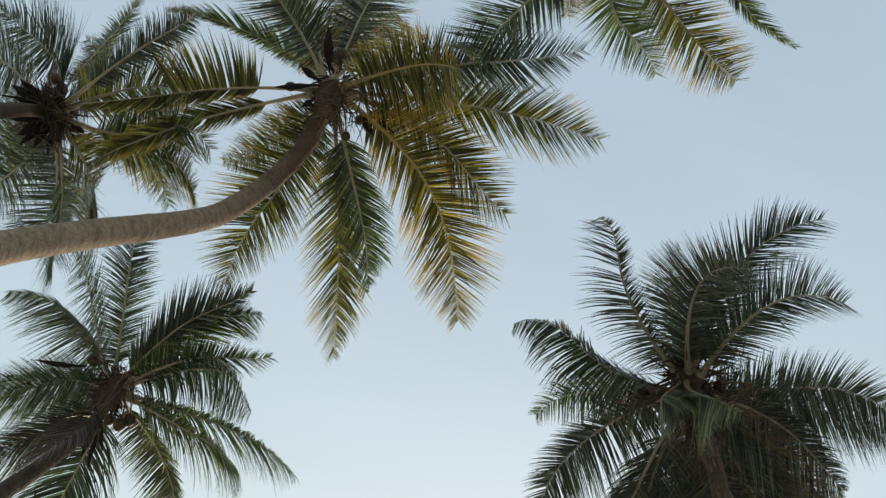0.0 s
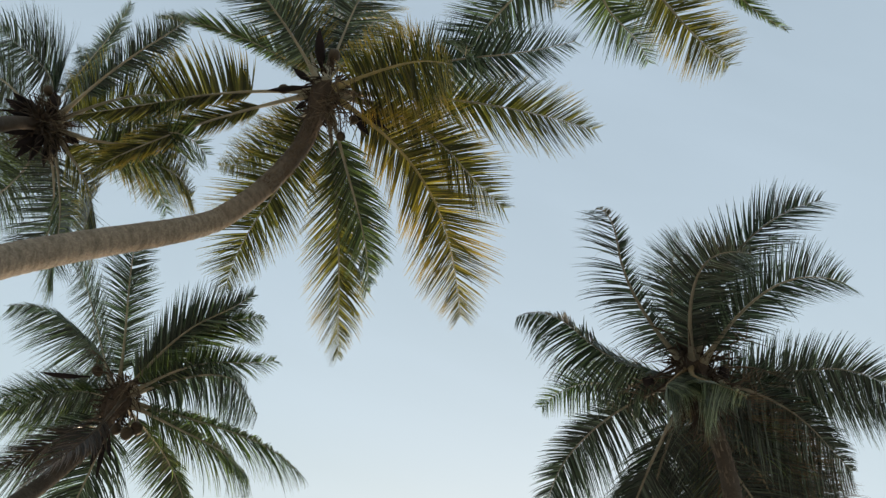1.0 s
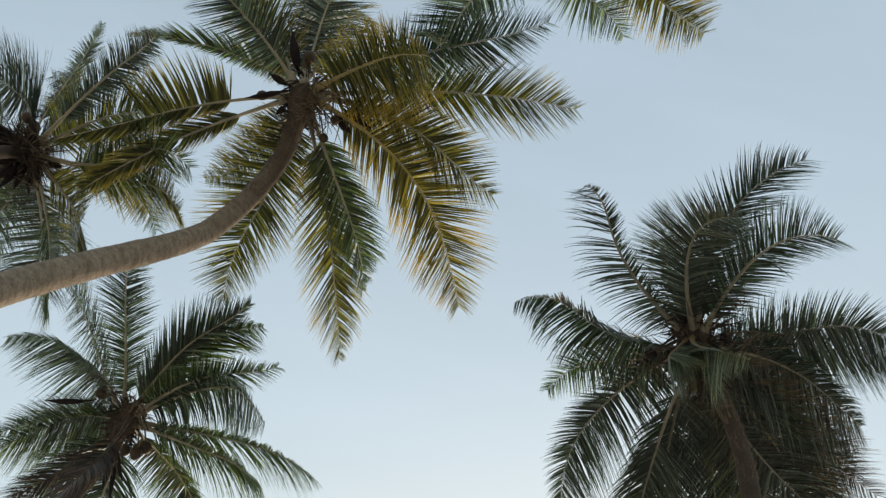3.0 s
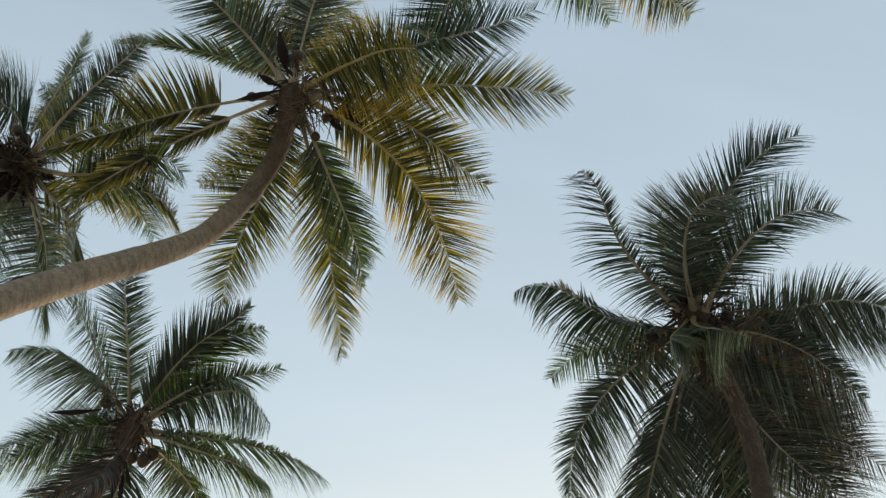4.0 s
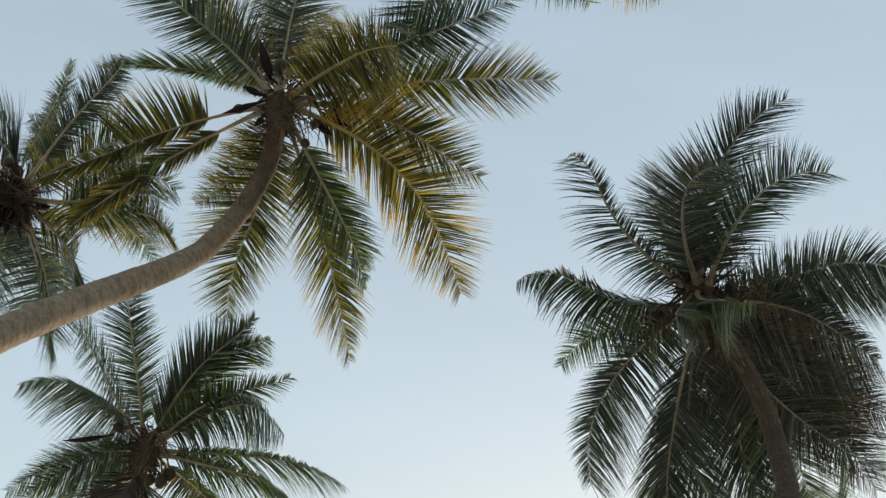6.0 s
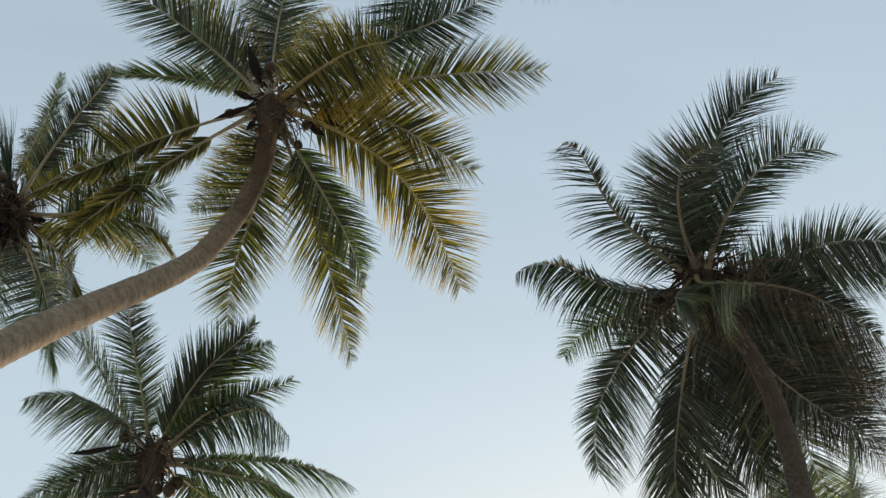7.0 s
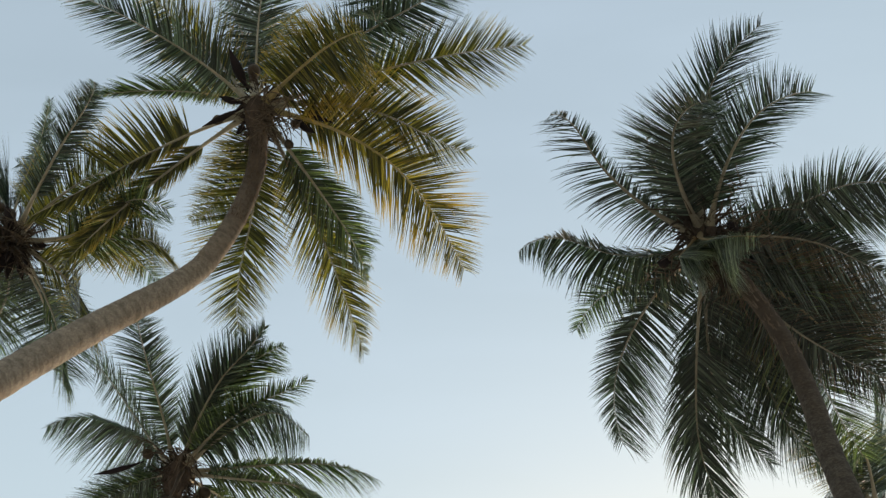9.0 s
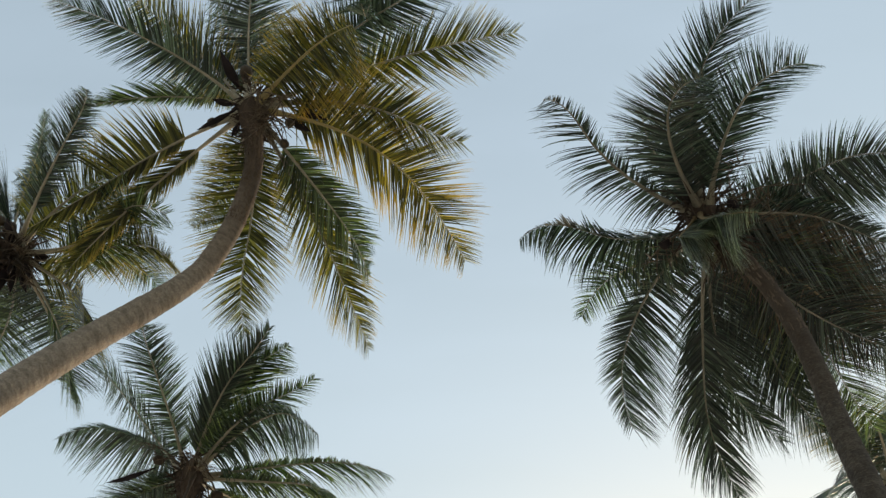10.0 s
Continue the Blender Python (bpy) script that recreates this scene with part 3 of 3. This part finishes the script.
frond(palm_b, 'green', 141, 38, 25, -18, 3.56, curl=(19, -15), start=0.12, leaf=0.938)
frond(palm_b, 'olive', 318, 17, 76, 38, 2.69, curl=(-51, 2), start=0.12)
frond(palm_b, 'green', 42, -40, 48, -50, 3.31, curl=(-26, -27), lean=55, leaf=0.804, start=0.3)

# fronds: tone, heading, rise, droop, sweep, length
frond(palm_e, 'olive', 34, -6, 90, -17, 3.03, curl=(-21, -2), start=0.09, leaf=(0.67, 0.67), hang=0.1, vee=0)
frond(palm_e, 'green', 87, -24, 53, -138, 2.30, curl=(106, -33), start=0.09, leaf=0.603, hang=0.1, vee=0)
frond(palm_e, 'green', 353, 36, 57, 64, 3.24, curl=(-55, 2), leaf=(0.268, 0.456), lean=47, start=0.09, hang=0.2)
frond(palm_e, 'dark', 127, -4, 92, -30, 3.57, curl=(-14, 47), start=0.09, leaf=0.737, hang=0.15)
frond(palm_e, 'gold', 123, 63, 1, -60, 3.33, curl=(-31, 11), start=0.09, hang=0.15)
frond(palm_e, 'olive', 257, 54, 12, 61, 3.18, curl=(-33, -51), start=0.09)
frond(palm_e, 'dark', 214, 4, 98, -68, 2.88, curl=(41, 59), start=0.09)
frond(palm_e, 'green', 303, 6, 99, 66, 2.75, curl=(-32, 61), start=0.09)

# fronds: tone, heading, rise, droop, sweep, length
frond(palm_g, 'olive', 237, 2, 74, -10, 3.72, curl=(-38, -59), start=0.09)
frond(palm_g, 'dark', 252, -2, 87, -47, 3.33, curl=(-1, -42), start=0.09)
frond(palm_g, 'dark', 210, -19, 60, 13, 3.41, curl=(23, -45), start=0.09)
frond(palm_g, 'dark', 2, 65, -5, -1, 3.91, curl=(-14, 12), start=0.09)
frond(palm_g, 'green', 10, 44, 35, 24, 3.74, curl=(4, -30), start=0.09)
frond(palm_g, 'green', 79, 18, 11, 9, 3.60, curl=(-33, -37), start=0.09)
frond(palm_g, 'dark', 35, 16, 21, 32, 3.63, curl=(-15, -42), start=0.09)


# what sits in the crowns
def fibre_sheath(tree, spread, count, tall):
    """Woven brown fibre and old leaf bases round the heart of the crown: a bulb with ragged strips standing off it."""
    at, axis = Vector(tree["crown"]), Vector(tree["lean"])
    profile = [(-0.34, 0.10), (-0.28, 0.135), (-0.2, 0.165), (-0.08, 0.185), (0.15 * tall, 0.185), (0.4 * tall, 0.15), (0.7 * tall, 0.09), (tall, 0.03)]
    pts = [at + axis * h + Vector((rng.uniform(-0.015, 0.015), rng.uniform(-0.015, 0.015), 0)) for h, _ in profile]
    verts, faces = tube(pts, [r for _, r in profile], 18, 1.0, 0.2)
    for _ in range(count):
        a, e = rng.uniform(0, 2 * math.pi), radians(rng.uniform(-70, 65))
        d = Vector((math.cos(a) * math.cos(e), math.sin(a) * math.cos(e), math.sin(e)))
        q = at + axis * rng.uniform(-0.4, 0.28) + Vector((math.cos(a) * 0.13, math.sin(a) * 0.13, 0))
        size, wide = rng.uniform(0.12, spread), rng.uniform(0.006, 0.03)
        across = d.cross(Vector((rng.uniform(-1, 1), rng.uniform(-1, 1), rng.uniform(-1, 1)))).normalized()
        n0 = len(verts)
        for j in range(4):
            w = wide * (1 - j / 3.4)
            verts.extend((q + across * w, q - across * w))
            d = (d + Vector((rng.gauss(0, 0.2), rng.gauss(0, 0.2), rng.gauss(-0.18, 0.15)))).normalized()
            q = q + d * (size / 3)
        for j in range(3):
            b = n0 + 2 * j
            faces.append((b, b + 1, b + 3, b + 2))
    tagged(part("fibre_sheath", mesh_of("fibre_sheath", verts, faces, FIBRE, False), tree, "ragged brown fibre sheath"), kind="stuff")


def pod(tree, foot, tip, wide=0.06):
    """A dry boat-shaped flower pod from foot to tip, both counted from the crown."""
    a, b = Vector(tree["crown"]) + Vector(foot), Vector(tree["crown"]) + Vector(tip)
    bow = Vector((0, 0, -0.06)) * (b - a).length
    pts = [a.lerp(b, i / 10) + bow * math.sin(math.pi * i / 10) for i in range(11)]
    radii = [0.012, 0.018, 0.45 * wide, 0.75 * wide, 0.95 * wide, wide, 0.95 * wide, 0.8 * wide, 0.58 * wide, 0.3 * wide, 0.004]
    verts, faces = tube(pts, radii, 10, 0.55, 0.05)
    part("flower_pod", mesh_of("flower_pod", verts, faces, POD), tree, "dark dry flower pod")


def coconut(tree, place, size=0.085):
    """A nut on its own short stalk; place is counted from the crown."""
    c = Vector(tree["crown"]) + Vector(place)
    hub = Vector(tree["crown"]) + Vector((0.3 * place[0], 0.3 * place[1], 0.12))
    way = [hub.lerp(c, i / 8) + Vector((0, 0, 0.10 * math.sin(math.pi * i / 8))) for i in range(9)]
    verts, faces = tube(way, [0.012] * 9, 6)
    stalk = part("fruit_stalk", mesh_of("fruit_stalk", verts, faces, STALK), tree)
    verts, faces = [], []
    rows, cols = 9, 14
    axis = (c - hub).normalized()
    turn = axis.to_track_quat("Z", "Y").to_matrix()
    for i in range(rows + 1):
        f = math.pi * i / rows
        for k in range(cols):
            a = 2 * math.pi * k / cols
            r = size * math.sin(f) * (1 + 0.05 * math.cos(3 * a))
            verts.append(c + turn @ Vector((r * math.cos(a), r * math.sin(a), -1.2 * size * math.cos(f))))
    for i in range(rows):
        for k in range(cols):
            faces.append((i * cols + k, i * cols + (k + 1) % cols, (i + 1) * cols + (k + 1) % cols, (i + 1) * cols + k))
    part("coconut", mesh_of("coconut", verts, faces, HUSK), stalk, "brown-green coconut")


def flower_spray(tree, heading, rise, length, count=14):
    """A spent flower stem: a curved main stalk with thin side strands."""
    at = Vector(tree["crown"])
    pts = rib_line(at, heading, rise, 70, 0, length, (0, 0), 14)
    verts, faces = tube(pts, [0.016 - 0.0009 * i for i in range(15)], 6)
    stem = part("flower_stem", mesh_of("flower_stem", verts, faces, STALK), tree, "spent brown flower stem")
    verts, faces = [], []
    for k in range(count):
        p = pts[5 + (k * 9) // count]
        a = rng.uniform(0, 2 * math.pi)
        d = Vector((math.cos(a), math.sin(a), rng.uniform(-0.6, 0.4))).normalized()
        way = [p.copy()]
        for _ in range(6):
            d = (d + Vector((rng.gauss(0, 0.12), rng.gauss(0, 0.12), -0.16))).normalized()
            way.append(way[-1] + d * 0.055)
        v, f = tube(way, [0.006, 0.006, 0.005, 0.005, 0.004, 0.004, 0.003], 4)
        n0 = len(verts)
        verts.extend(v)
        faces.extend(tuple(n0 + i for i in face) for face in f)
    tagged(part("flower_strand", mesh_of("flower_strand", verts, faces, STALK), stem), kind="stuff")


for tree, spread, count, tall in ((palm_a, 0.34, 200, 0.16), (palm_b, 0.6, 420, 0.3), (palm_c, 0.45, 240, 0.3), (palm_d, 0.6, 360, 0.4), (palm_e, 0.4, 120, 0.4), (palm_g, 0.4, 90, 0.4)):
    fibre_sheath(tree, spread, count, tall)
pod(palm_a, (-0.12, -0.22, 0.04), (-0.3, -0.78, 0.04), 0.070)
pod(palm_a, (-0.17, -0.05, -0.13), (-0.66, 0.12, -0.41), 0.040)
pod(palm_a, (-0.21, -0.07, -0.02), (-0.49, -0.18, -0.06), 0.050)
pod(palm_a, (-0.17, 0.15, -0.08), (-0.28, 0.29, -0.26), 0.040)
pod(palm_a, (0.43, 0.15, 0.03), (0.75, 0.31, -0.18), 0.060)
coconut(palm_a, (-0.50, 0.09, -0.22), 0.065)
coconut(palm_a, (-0.08, -0.42, 0.31), 0.085)
coconut(palm_a, (0.42, 0.39, -0.37), 0.060)
coconut(palm_a, (0.49, 0.18, -0.18), 0.060)
coconut(palm_a, (0.29, -0.38, 0.27), 0.080)
coconut(palm_a, (0.38, -0.45, 0.3), 0.070)
flower_spray(palm_a, 20, -20, 0.7)
flower_spray(palm_a, 335, -25, 0.8)
flower_spray(palm_a, 60, -10, 0.6)
pod(palm_b, (-0.06, -0.16, -0.08), (-0.41, -0.39, -0.44), 0.087)
pod(palm_b, (-0.12, -0.16, 0.01), (-0.4, -0.45, -0.28), 0.069)
pod(palm_b, (0.07, -0.05, -0.19), (-0.28, 0.05, -0.57), 0.058)
pod(palm_b, (0.09, 0.02, -0.21), (-0.14, 0.23, -0.57), 0.083)
pod(palm_b, (0.11, 0.05, -0.21), (0.08, 0.36, -0.51), 0.048)
pod(palm_b, (-0.0, -0.1, 0.05), (-0.05, -0.49, 0.19), 0.087)
pod(palm_b, (0.07, 0.12, -0.02), (0.21, 0.46, -0.36), 0.058)
pod(palm_b, (-0.01, -0.21, -0.03), (-0.51, -0.23, -0.57), 0.020)
pod(palm_b, (0.18, 0.05, 0.08), (0.5, 0.08, -0.01), 0.078)
pod(palm_b, (0.18, 0.13, 0.03), (0.51, 0.29, -0.11), 0.069)
pod(palm_b, (-0.05, -0.12, -0.12), (-0.22, -0.30, -0.62), 0.060)
pod(palm_b, (0.10, -0.04, -0.15), (0.22, 0.02, -0.66), 0.065)
pod(palm_b, (0.02, 0.10, -0.16), (-0.02, 0.30, -0.70), 0.055)
pod(palm_b, (0.14, 0.08, -0.05), (0.42, 0.20, -0.46), 0.060)
coconut(palm_b, (-0.06, -0.32, 0.23), 0.080)
coconut(palm_b, (-0.17, -0.44, 0.22), 0.070)
flower_spray(palm_b, 330, -30, 0.9)
flower_spray(palm_b, 300, -20, 0.8)
flower_spray(palm_b, 20, -40, 0.9)
pod(palm_c, (0.06, 0.21, -0.45), (0.14, 0.49, -0.99), 0.050)
pod(palm_c, (0.1, 0.24, -0.46), (0.29, 0.62, -1.06), 0.040)
pod(palm_c, (0.11, 0.24, -0.46), (0.35, 0.41, -0.82), 0.040)
pod(palm_c, (-0.48, -0.22, -0.01), (-1.08, -0.29, -0.37), 0.050)
coconut(palm_c, (-0.44, -0.29, 0.07), 0.075)
coconut(palm_c, (0.18, 0.21, -0.4), 0.080)
coconut(palm_c, (0.36, 0.18, -0.45), 0.090)
coconut(palm_c, (0.43, 0.18, -0.28), 0.090)
flower_spray(palm_c, 290, -10, 0.9)
flower_spray(palm_c, 310, -20, 1.0)
flower_spray(palm_c, 230, 30, 0.8)
pod(palm_d, (0.22, -0.11, -0.03), (0.32, -0.22, -0.02), 0.090)
pod(palm_d, (-0.4, 0.23, -0.09), (-0.57, 0.2, -0.13), 0.070)
pod(palm_d, (-0.21, 0.0, 0.08), (-0.12, -0.04, 0.3), 0.070)
coconut(palm_d, (-0.1, -0.06, 0.19), 0.090)
coconut(palm_d, (0.01, -0.12, 0.29), 0.080)
flower_spray(palm_d, 320, 0, 0.8)
flower_spray(palm_d, 150, 10, 0.8)
flower_spray(palm_d, 290, 10, 0.8)
flower_spray(palm_d, 60, -30, 0.8)
flower_spray(palm_a, 300, -35, 0.6)
flower_spray(palm_a, 10, -45, 0.6)
flower_spray(palm_a, 350, -50, 0.5)
flower_spray(palm_a, 40, -55, 0.6)
coconut(palm_a, (0.59, -0.05, 0.01), 0.055)
coconut(palm_a, (0.74, 0.08, -0.0), 0.050)
pod(palm_a, (0.48, 0.05, 0.07), (0.99, 0.19, -0.11), 0.045)
